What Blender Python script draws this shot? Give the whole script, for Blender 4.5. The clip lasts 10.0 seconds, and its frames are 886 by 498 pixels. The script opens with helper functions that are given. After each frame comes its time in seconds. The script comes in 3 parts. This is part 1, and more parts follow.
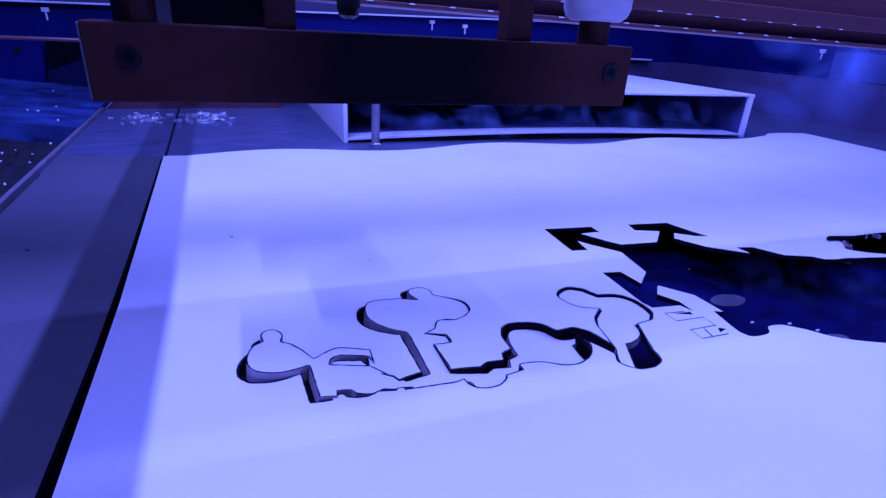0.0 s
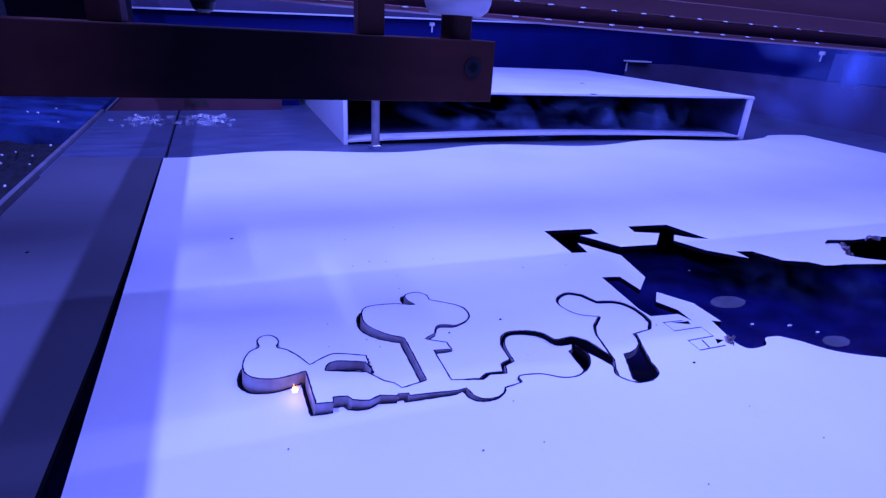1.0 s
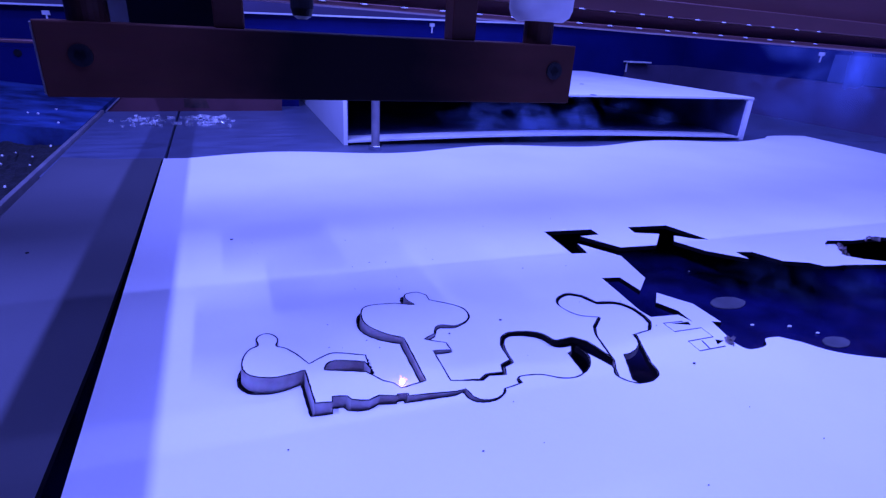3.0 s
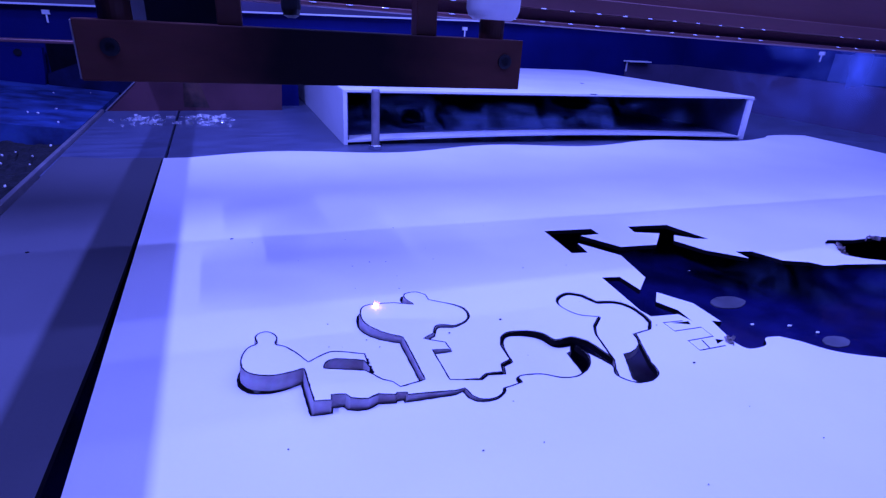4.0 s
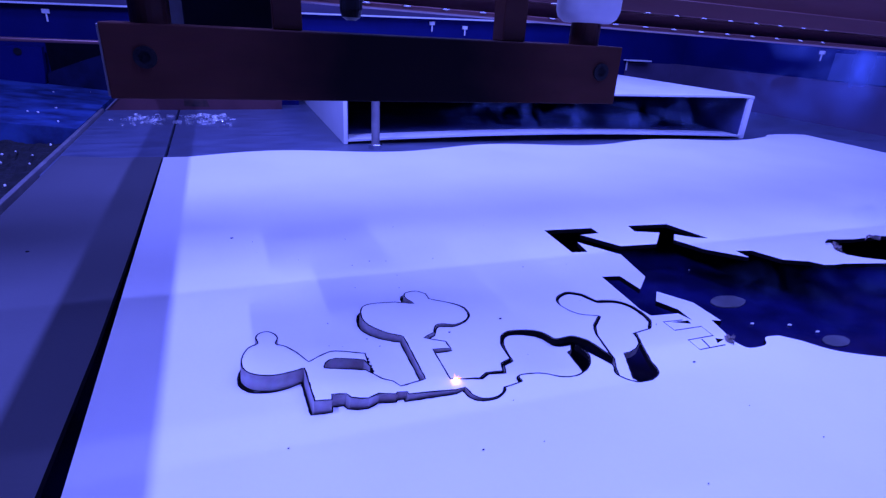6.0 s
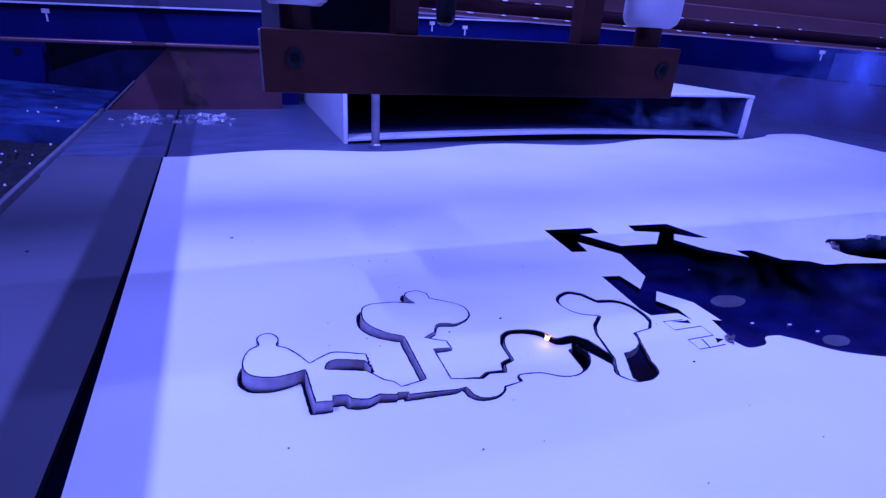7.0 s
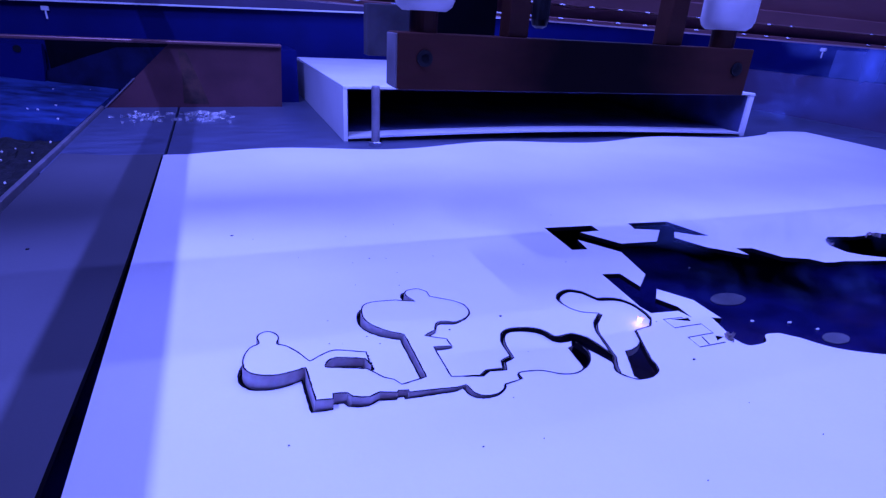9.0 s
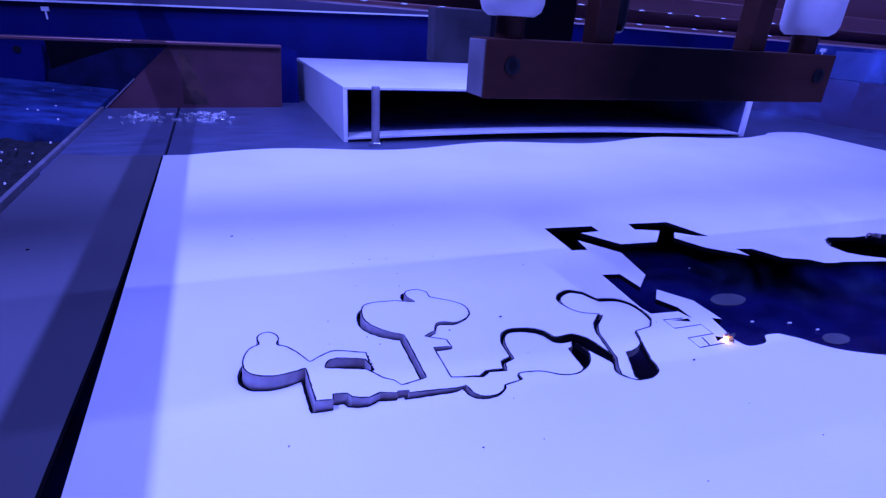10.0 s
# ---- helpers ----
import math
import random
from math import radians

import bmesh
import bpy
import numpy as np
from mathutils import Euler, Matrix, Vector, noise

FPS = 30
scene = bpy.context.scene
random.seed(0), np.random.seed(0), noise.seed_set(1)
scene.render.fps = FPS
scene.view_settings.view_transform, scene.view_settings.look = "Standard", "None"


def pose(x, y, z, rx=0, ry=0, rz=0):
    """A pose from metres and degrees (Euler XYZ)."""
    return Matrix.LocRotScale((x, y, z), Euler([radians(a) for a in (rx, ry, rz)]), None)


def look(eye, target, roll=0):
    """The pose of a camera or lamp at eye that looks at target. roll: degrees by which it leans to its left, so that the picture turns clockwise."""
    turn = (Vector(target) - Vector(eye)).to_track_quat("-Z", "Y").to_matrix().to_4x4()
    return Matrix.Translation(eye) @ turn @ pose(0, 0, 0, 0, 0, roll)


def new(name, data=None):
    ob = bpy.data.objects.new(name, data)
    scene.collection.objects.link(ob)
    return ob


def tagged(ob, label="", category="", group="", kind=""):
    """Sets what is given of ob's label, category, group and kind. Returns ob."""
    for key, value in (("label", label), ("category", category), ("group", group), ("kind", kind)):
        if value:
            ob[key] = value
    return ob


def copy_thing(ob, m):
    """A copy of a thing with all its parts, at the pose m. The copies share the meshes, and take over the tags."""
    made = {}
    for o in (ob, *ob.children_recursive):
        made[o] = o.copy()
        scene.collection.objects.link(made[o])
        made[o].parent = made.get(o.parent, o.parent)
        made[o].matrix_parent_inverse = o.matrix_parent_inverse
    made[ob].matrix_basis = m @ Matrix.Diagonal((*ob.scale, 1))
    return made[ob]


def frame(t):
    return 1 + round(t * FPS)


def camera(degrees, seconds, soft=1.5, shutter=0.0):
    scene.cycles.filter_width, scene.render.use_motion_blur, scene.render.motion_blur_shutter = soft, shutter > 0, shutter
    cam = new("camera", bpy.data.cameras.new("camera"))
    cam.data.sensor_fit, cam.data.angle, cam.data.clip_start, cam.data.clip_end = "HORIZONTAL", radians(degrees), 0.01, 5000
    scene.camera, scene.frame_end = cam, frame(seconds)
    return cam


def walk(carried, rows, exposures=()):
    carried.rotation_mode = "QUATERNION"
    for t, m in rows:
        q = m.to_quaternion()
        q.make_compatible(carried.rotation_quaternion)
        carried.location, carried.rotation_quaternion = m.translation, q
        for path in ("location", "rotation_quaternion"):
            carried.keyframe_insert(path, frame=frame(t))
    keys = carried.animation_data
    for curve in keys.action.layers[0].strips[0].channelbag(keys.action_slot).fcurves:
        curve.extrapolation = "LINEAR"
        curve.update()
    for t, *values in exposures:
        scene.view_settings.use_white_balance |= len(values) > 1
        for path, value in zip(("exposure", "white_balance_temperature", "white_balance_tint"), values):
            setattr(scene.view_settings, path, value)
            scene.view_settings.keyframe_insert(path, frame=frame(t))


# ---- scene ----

# camera: a phone on the machine's front edge, nodding by fractions of a degree
EYE = (0.0, 0.0, 0.1997)
cam = camera(80.28, 10.0, soft=1.35)


def view(nod):
    pitch, yaw = radians(22.94 - 0.0616 * nod), radians(23.54)
    way = Vector((math.sin(yaw) * math.cos(pitch), math.cos(yaw) * math.cos(pitch), -math.sin(pitch)))
    return look(EYE, Vector(EYE) + way, 3.317)


walk(cam, [(t, view(n)) for t, n in ((0, -3.3), (0.15, -2.0), (0.5, 0), (1, 0), (1.5, 0), (2, 0.5), (2.5, 1.3), (2.7, 1.3), (4, 0.3), (4.5, 0),
                                      (5, 0), (5.5, -0.5), (7, -1.5), (7.5, -2), (7.8, -5), (8, -6.5), (8.5, -6), (9, -5.5), (9.5, -4.5), (10, -4.5))])

# light: blue-white lamps under the lid, the front one and the back one
LED = (0.290, 0.357, 2.05)
world = bpy.data.worlds.new("world")
scene.world = world
world.use_nodes = True
world.node_tree.nodes["Background"].inputs[0].default_value = (0.01, 0.015, 0.20, 1)
world.node_tree.nodes["Background"].inputs[1].default_value = 0.6


def lamp(name, eye, target, sx, sy, watts):
    data = bpy.data.lights.new(name, "AREA")
    data.shape, data.size, data.size_y, data.energy, data.color = "RECTANGLE", sx, sy, watts, LED
    ob = new(name, data)
    ob.matrix_world = look(eye, target)
    return ob


lamp("lid_strip_front", (0.60, 0.32, 0.98), (0.59, 0.40, 0), 1.3, 1.25, 16.6)
lamp("lid_strip_back", (0.55, 1.05, 0.98), (0.540, 0.85, 0), 1.5, 0.02, 7.0)
lamp("lid_strip_left", (-0.33, 0.42, 0.92), (-0.33, 0.42, 0), 0.012, 0.40, 10.0).matrix_world = pose(-0.33, 0.42, 0.92, 0, -10, 0)


# ---- materials ----
def material(name, base, rough=0.5, metal=0.0, spot=0.15, scale=30.0, bump=0.0, bump_scale=200.0, stretch=(1, 1, 1), coat=0.0, wear=None, spec=0.5):
    m = bpy.data.materials.new(name)
    m.use_nodes = True
    nt = m.node_tree
    n, l = nt.nodes, nt.links
    b = n["Principled BSDF"]
    b.inputs["Roughness"].default_value, b.inputs["Metallic"].default_value = rough, metal
    b.inputs["Coat Weight"].default_value, b.inputs["Specular IOR Level"].default_value = coat, spec
    tc, mp = n.new("ShaderNodeTexCoord"), n.new("ShaderNodeMapping")
    mp.inputs["Scale"].default_value = stretch
    l.new(tc.outputs["Object"], mp.inputs["Vector"])
    big, fine = n.new("ShaderNodeTexNoise"), n.new("ShaderNodeTexNoise")
    big.inputs["Scale"].default_value, fine.inputs["Scale"].default_value = scale, bump_scale
    big.inputs["Detail"].default_value, fine.inputs["Detail"].default_value = 6, 3
    l.new(mp.outputs[0], big.inputs["Vector"]), l.new(mp.outputs[0], fine.inputs["Vector"])
    ramp = n.new("ShaderNodeValToRGB")
    low = wear or tuple(c * (1 - spot * 2) for c in base)
    ramp.color_ramp.elements[0].position, ramp.color_ramp.elements[1].position = 0.32, 0.62
    ramp.color_ramp.elements[0].color, ramp.color_ramp.elements[1].color = (*low, 1), (*base, 1)
    l.new(big.outputs["Fac"], ramp.inputs["Fac"])
    mix = n.new("ShaderNodeMixRGB")
    mix.blend_type, mix.inputs["Fac"].default_value = "MULTIPLY", spot
    l.new(ramp.outputs["Color"], mix.inputs["Color1"]), l.new(fine.outputs["Color"], mix.inputs["Color2"])
    l.new(mix.outputs["Color"], b.inputs["Base Color"])
    rr = n.new("ShaderNodeMapRange")
    rr.inputs["To Min"].default_value, rr.inputs["To Max"].default_value = max(0.03, rough - 0.12), min(1, rough + 0.12)
    l.new(big.outputs["Fac"], rr.inputs["Value"]), l.new(rr.outputs[0], b.inputs["Roughness"])
    if bump:
        bp = n.new("ShaderNodeBump")
        bp.inputs["Strength"].default_value, bp.inputs["Distance"].default_value = bump, 0.001
        l.new(fine.outputs["Fac"], bp.inputs["Height"]), l.new(bp.outputs["Normal"], b.inputs["Normal"])
    return m


def dark_middle(m, middle, half):
    """Blackens a material round its middle, with a cloudy border."""
    nt = m.node_tree
    n, l = nt.nodes, nt.links
    b = n["Principled BSDF"]
    tc, sep, cloud = n.new("ShaderNodeTexCoord"), n.new("ShaderNodeSeparateXYZ"), n.new("ShaderNodeTexNoise")
    cloud.inputs["Scale"].default_value, cloud.inputs["Detail"].default_value = 28, 4
    l.new(tc.outputs["Object"], sep.inputs[0]), l.new(tc.outputs["Object"], cloud.inputs["Vector"])
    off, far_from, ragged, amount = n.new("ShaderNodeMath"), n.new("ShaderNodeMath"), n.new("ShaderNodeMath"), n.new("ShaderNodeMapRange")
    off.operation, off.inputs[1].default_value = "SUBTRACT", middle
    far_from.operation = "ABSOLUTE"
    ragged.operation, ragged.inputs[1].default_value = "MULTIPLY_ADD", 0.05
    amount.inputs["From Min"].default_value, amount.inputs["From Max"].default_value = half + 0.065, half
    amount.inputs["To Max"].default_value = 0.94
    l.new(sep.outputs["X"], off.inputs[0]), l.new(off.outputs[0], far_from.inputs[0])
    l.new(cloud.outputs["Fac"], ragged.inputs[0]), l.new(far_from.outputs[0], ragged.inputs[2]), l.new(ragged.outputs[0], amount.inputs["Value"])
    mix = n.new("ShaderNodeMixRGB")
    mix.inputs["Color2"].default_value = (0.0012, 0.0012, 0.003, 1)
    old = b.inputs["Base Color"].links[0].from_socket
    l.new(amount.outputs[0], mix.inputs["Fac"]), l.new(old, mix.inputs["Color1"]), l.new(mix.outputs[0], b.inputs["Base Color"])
    return m


def glow(name, color, strength):
    m = bpy.data.materials.new(name)
    m.use_nodes = True
    b = m.node_tree.nodes["Principled BSDF"]
    b.inputs["Base Color"].default_value = (*color, 1)
    b.inputs["Emission Color"].default_value, b.inputs["Emission Strength"].default_value = (*color, 1), strength
    return m


BOARD = material("white_board", (0.80, 0.78, 0.80), 0.6, spot=0.03, scale=7, bump=0.06, bump_scale=350)
CHAR = material("charred_edge", (0.010, 0.007, 0.012), 0.9, spot=0.3, scale=120, spec=0.1)
CUTEDGE = material("cut_board_edge", (0.64, 0.58, 0.62), 0.8, spot=0.25, scale=70, bump=0.3, wear=(0.40, 0.30, 0.32))
CARD = material("white_card", (0.78, 0.78, 0.80), 0.65, spot=0.05, scale=9, bump=0.08)
TRAY = material("dark_tray", (0.006, 0.007, 0.075), 0.20, metal=0.0, spot=0.3, scale=25, bump=0.1, bump_scale=90)
PLATE = material("grey_steel", (0.14, 0.16, 0.26), 0.42, metal=0.4, spot=0.15, scale=14, bump=0.1, stretch=(1, 4, 1))
BRONZE = material("bronze_anodised", (0.080, 0.026, 0.018), 0.38, metal=0.35, spot=0.2, scale=25, bump=0.12, bump_scale=260, stretch=(0.3, 1, 1))
DARKBAR = dark_middle(material("bronze_dark_middle", (0.090, 0.032, 0.026), 0.6, metal=0.0, spot=0.2, scale=25, bump=0.12, bump_scale=260, stretch=(0.3, 1, 1), spec=0.06), 0.165, 0.062)
BEAM = material("brown_extrusion", (0.26, 0.11, 0.11), 0.35, metal=0.4, spot=0.15, scale=12, bump=0.05, stretch=(0.2, 1, 1))
GREYBAR = material("grey_aluminium", (0.30, 0.28, 0.32), 0.45, metal=0.4, spot=0.15, scale=30, bump=0.1)
NYLON = material("white_nylon", (0.62, 0.60, 0.62), 0.45, spot=0.06, scale=60)
STEEL = material("bright_steel", (0.80, 0.80, 0.84), 0.16, metal=1.0, spot=0.1, scale=60)
BLACK = material("black_oxide_steel", (0.008, 0.008, 0.012), 0.40, metal=0.2, spot=0.2, scale=120)
BLUE = material("blue_enamel", (0.003, 0.0075, 0.10), 0.6, spec=0.10, spot=0.12, scale=8, bump=0.04)
PURPLE = material("grey_violet_enamel", (0.09, 0.070, 0.14), 0.6, spec=0.25, spot=0.12, scale=8, bump=0.05)
BROWN = material("brown_panel", (0.125, 0.044, 0.052), 0.5, spec=0.3, metal=0.1, spot=0.18, scale=10, bump=0.08)
DIRTY = material("dirty_blue_paint", (0.038, 0.085, 0.27), 0.7, spec=0.2, spot=0.3, scale=18, bump=0.25, wear=(0.01, 0.015, 0.06))
HAZY = material("hazy_blue_panel", (0.07, 0.105, 0.26), 0.6, spot=0.15, scale=9)
# grey far below the white board: shade on the left put into colour
SIDEBOARD = material("shaded_grey_board", (0.080, 0.078, 0.098), 0.6, spot=0.06, scale=7, bump=0.08, bump_scale=300)
DUST = material("charred_dust", (0.010, 0.010, 0.018), 0.9, spot=0.4, scale=80, bump=0.6)
SCRAP = material("clear_scrap", (0.85, 0.85, 0.88), 0.10, spot=0.1, scale=150, coat=0.6)
CLEAR = material("clear_plastic", (0.92, 0.92, 0.95), 0.08, spot=0.05, scale=150)
CLEAR.node_tree.nodes["Principled BSDF"].inputs["Transmission Weight"].default_value = 0.75
# dark blue that paints the shade inside the duct
DUCT_SHADE = material("shaded_duct_inside", (0.05, 0.065, 0.22), 0.8, spot=0.3, scale=14, bump=0.1)
NAVY = material("grey_block", (0.075, 0.070, 0.090), 0.6, spot=0.2, scale=30, spec=0.15)
NEARBLACK = material("near_black", (0.004, 0.004, 0.010), 0.9, spot=0.2, scale=20, spec=0.05)
DULL = material("dull_offcut", (0.10, 0.095, 0.12), 0.6, spot=0.2, scale=60)
GREYDISC = material("grey_offcut", (0.28, 0.27, 0.30), 0.6, spot=0.15, scale=60)


# ---- mesh helpers ----
def link(name, bm, mat, parent=None, label="", smooth=False):
    bmesh.ops.recalc_face_normals(bm, faces=bm.faces[:])
    me = bpy.data.meshes.new(name)
    bm.to_mesh(me)
    bm.free()
    for m in (mat if isinstance(mat, (list, tuple)) else [mat]):
        me.materials.append(m)
    if smooth:
        for p in me.polygons:
            p.use_smooth = True
    ob = new(name, me)
    if parent:
        ob.parent = parent
    return tagged(ob, label)


def part(name, bm, mat, parent, label="", smooth=False):
    return link(name, bm, mat, parent, label, smooth)


def box(bm, x0, y0, z0, x1, y1, z1, bevel=0.0):
    m = Matrix.Translation(((x0 + x1) / 2, (y0 + y1) / 2, (z0 + z1) / 2)) @ Matrix.Diagonal((x1 - x0, y1 - y0, z1 - z0, 1))
    vs = bmesh.ops.create_cube(bm, size=1, matrix=m)["verts"]
    if bevel:
        es = list({e for v in vs for e in v.link_edges})
        bmesh.ops.bevel(bm, geom=es, offset=bevel, segments=2, affect="EDGES", profile=0.5)
    return bm


def boxed(*a, bevel=0.0):
    return box(bmesh.new(), *a, bevel=bevel)


def lathe(rings, n=28, axis="z"):
    """A solid of revolution through (radius, height) rings."""
    bm = bmesh.new()
    loops = []
    for r, z in rings:
        loops.append([bm.verts.new((r * math.cos(i * math.tau / n), r * math.sin(i * math.tau / n), z)) for i in range(n)])
    for a, b in zip(loops, loops[1:]):
        for i in range(n):
            bm.faces.new((a[i], a[(i + 1) % n], b[(i + 1) % n], b[i]))
    bm.faces.new(loops[0][::-1]), bm.faces.new(loops[-1])
    if axis == "y":
        bmesh.ops.rotate(bm, verts=bm.verts[:], cent=(0, 0, 0), matrix=Matrix.Rotation(radians(90), 3, "X"))
    return bm


def shift(bm, x, y, z):
    bmesh.ops.translate(bm, verts=bm.verts[:], vec=(x, y, z))
    return bm


def bend(points, steps=5):
    """A smooth open curve through a few points."""
    if len(points) < 3:
        return list(points)
    p = [points[0], *points, points[-1]]
    out = []
    for a, b, c, d in zip(p, p[1:], p[2:], p[3:]):
        for i in range(steps):
            t = i / steps
            out.append(tuple(0.5 * (2 * b[k] + (c[k] - a[k]) * t + (2 * a[k] - 5 * b[k] + 4 * c[k] - d[k]) * t * t + (3 * b[k] - a[k] - 3 * c[k] + d[k]) * t ** 3) for k in (0, 1)))
    return out + [tuple(points[-1])]


def outline(features, curved):
    loop = []
    for name, pts in features.items():
        loop += bend(pts) if name in curved else pts
    clean = []
    for x, y in loop:
        if not clean or math.hypot(x - clean[-1][0], y - clean[-1][1]) > 0.15:
            clean.append((x, y))
    return [(x / 1000, y / 1000) for x, y in clean]


def inset(loop, d):
    """The loop moved inwards by d."""
    area = sum(a[0] * b[1] - b[0] * a[1] for a, b in zip(loop, loop[1:] + loop[:1]))
    s = 1 if area > 0 else -1
    out = []
    for a, b, c in zip(loop[-1:] + loop[:-1], loop, loop[1:] + loop[:1]):
        u, v = Vector(b) - Vector(a), Vector(c) - Vector(b)
        if u.length < 1e-6 or v.length < 1e-6:
            out.append(b)
            continue
        u.normalize(), v.normalize()
        n = Vector((-u.y - v.y, u.x + v.x)) * s
        n = n.normalized() if n.length > 1e-3 else Vector((0, 0))
        out.append((b[0] + n.x * d, b[1] + n.y * d))
    return out


def slab(loops, top, thick):
    """A flat board with the first loop as its rim and the others as holes; rim faces take the second material."""
    bm = bmesh.new()
    rings, edges = [], []
    for loop in loops:
        vs = [bm.verts.new((x, y, top)) for x, y in loop]
        rings.append(vs)
        edges += [bm.edges.new((a, b)) for a, b in zip(vs, vs[1:] + vs[:1])]
    bmesh.ops.triangle_fill(bm, use_beauty=True, use_dissolve=False, edges=edges)
    upper = bm.faces[:]
    low = {}
    for f in upper:
        for v in f.verts:
            if v not in low:
                low[v] = bm.verts.new((v.co.x, v.co.y, top - thick))
    for f in upper:
        bm.faces.new([low[v] for v in reversed(f.verts)])
    for vs in rings:
        for a, b in zip(vs, vs[1:] + vs[:1]):
            if a in low and b in low:
                bm.faces.new((a, b, low[b], low[a])).material_index = 1
    return bm


def groove(pts, w=0.0012):
    """A narrow closed cut along a line."""
    left, right = [], []
    for i, p in enumerate(pts):
        a, b = pts[max(0, i - 1)], pts[min(len(pts) - 1, i + 1)]
        d = Vector((b[0] - a[0], b[1] - a[1]))
        d = d.normalized() if d.length else Vector((1, 0))
        left.append((p[0] - d.y * w / 2, p[1] + d.x * w / 2))
        right.append((p[0] + d.y * w / 2, p[1] - d.x * w / 2))
    return left + right[::-1]


# ---- the cutting plan, in millimetres ----
FIGURE = {
    "base": [(30.0, 235.3), (40.6, 234.2), (41.5, 238.5), (48.2, 237.5), (50.0, 234.0), (54.9, 231.8), (60.2, 231.0), (66.9, 233.6), (76.6, 231.2), (77.7, 232.6), (82.4, 232.0), (82.3, 229.9), (112.6, 227.1)],
    "paw": [(118.1, 228.3), (119.7, 220.7), (125.2, 216.2), (134.3, 215.8), (140.9, 219.6), (143.3, 223.3)],
    "belly": [(156.1, 224.9), (157.6, 231.0), (172.0, 228.8), (183.9, 221.1), (194.4, 219.6), (207.2, 225.6), (214.6, 236.7), (213.4, 249.3)],
    "link": [(223.4, 221.6)],
    "foot": [(223.1, 219.1), (219.5, 211.3), (226.0, 201.9), (237.2, 200.6), (246.9, 205.5), (250.6, 216.8)],
    "arm": [(266.0, 248.9), (281.4, 250.6)],
    "ear": [(289.7, 259.1), (291.8, 270.1), (290.9, 283.6), (283.8, 293.6), (269.0, 298.0)],
    "bulb": [(263.9, 311.7), (253.1, 318.1), (239.9, 311.7), (236.0, 300.2), (241.7, 285.4), (256.0, 277.5)],
    "neck": [(243.5, 267.4), (237.2, 257.1), (232.7, 241.7), (228.9, 227.9)],
    "back": [(225.0, 250.8), (217.1, 258.7), (203.5, 259.1), (198.6, 270.0), (187.5, 276.6), (172.6, 277.3), (164.0, 265.7), (161.5, 248.3)],
    "teeth": [(153.0, 245.1), (150.3, 237.7), (138.9, 239.0), (132.8, 235.5), (113.9, 239.4)],
    "stalk": [(114.7, 270.1), (127.2, 268.8), (127.2, 278.8), (113.9, 285.2)],
    "cap": [(123.2, 289.7), (129.6, 299.5), (142.8, 297.0), (156.2, 304.6), (159.8, 317.6), (153.7, 327.8), (137.4, 338.4)],
    "knob": [(137.8, 346.3), (130.8, 352.4), (119.9, 350.1), (117.1, 341.7), (121.3, 332.6)],
    "dome": [(108.3, 337.5), (91.3, 337.6), (81.9, 334.2), (77.4, 324.6), (77.3, 311.0), (85.9, 297.7), (98.4, 288.7)],
    "stem": [(97.0, 242.6), (81.4, 239.3), (78.8, 244.4), (73.5, 247.9), (67.7, 255.7), (65.3, 258.6), (42.2, 264.9)],
    "slit": [(42.2, 264.9), (44.4, 269.2), (48.4, 271.4), (53.2, 271.0), (65.8, 267.0)],
    "slot": [(68.3, 259.1), (69.8, 275.2)],
    "nose": [(69.8, 275.2), (51.6, 281.6), (43.0, 279.5), (33.6, 273.4)],
    "head": [(28.8, 283.8), (23.3, 291.4), (17.6, 295.2)],
    "bump": [(17.6, 295.2), (19.4, 301.7), (17.6, 307.6), (13.0, 311.0), (7.6, 309.6), (4.5, 304.6), (5.3, 297.7)],
    "face": [(5.3, 297.7), (0.1, 294.3), (-3.6, 287.5), (-5.3, 279.4), (-4.5, 272.3), (0.6, 265.6), (10.4, 262.2), (20.2, 262.8), (29.3, 265.4)],
}
BEAST = {
    "arrow": [(315.3, 450.4), (372.3, 443.0), (371.0, 427.3), (347.1, 428.3), (370.0, 389.8), (412.8, 384.7)],
    "tee": [(441.3, 411.0), (415.1, 421.3), (420.1, 438.4), (470.8, 431.4), (484.5, 382.3), (470.2, 387.7), (454.3, 402.3), (440.9, 388.6)],
    "ridge": [(453.9, 357.9), (482.5, 329.2), (484.0, 346.7), (502.1, 341.8), (513.3, 314.8), (537.0, 304.0), (544.6, 293.4), (554.9, 290.5), (568.4, 289.5), (616.1, 277.6), (682.9, 254.6)],
    "hem": [(461.4, 148.7), (420.1, 167.1), (393.0, 183.9), (380.3, 201.7)],
    "toe": [(370.5, 212.0), (357.9, 213.6), (348.6, 206.3), (332.6, 206.9), (329.3, 215.5)],
    "jaw": [(331.3, 223.1), (338.3, 245.5), (345.0, 242.0), (346.8, 272.0), (331.2, 297.1)],
    "leg": [(317.8, 283.4), (325.1, 266.5), (322.8, 249.8), (320.0, 261.5), (295.9, 265.2), (294.5, 275.8), (302.8, 334.9)],
    "fin": [(320.0, 331.2), (320.1, 304.7), (342.5, 323.5), (354.8, 371.5), (331.1, 411.1)],
    "barb": [(325.8, 386.6), (309.1, 389.7)],
}
STRIP = {
    "strip": [(598.0, 323.0), (604.0, 331.0), (613.0, 338.0), (624.0, 342.5), (641.0, 338.0), (656.0, 334.2), (704.7, 331.9), (780.2, 301.1), (706.5, 265.9), (660.0, 273.5), (625.0, 283.0), (608.0, 294.0), (598.0, 305.0)],
}

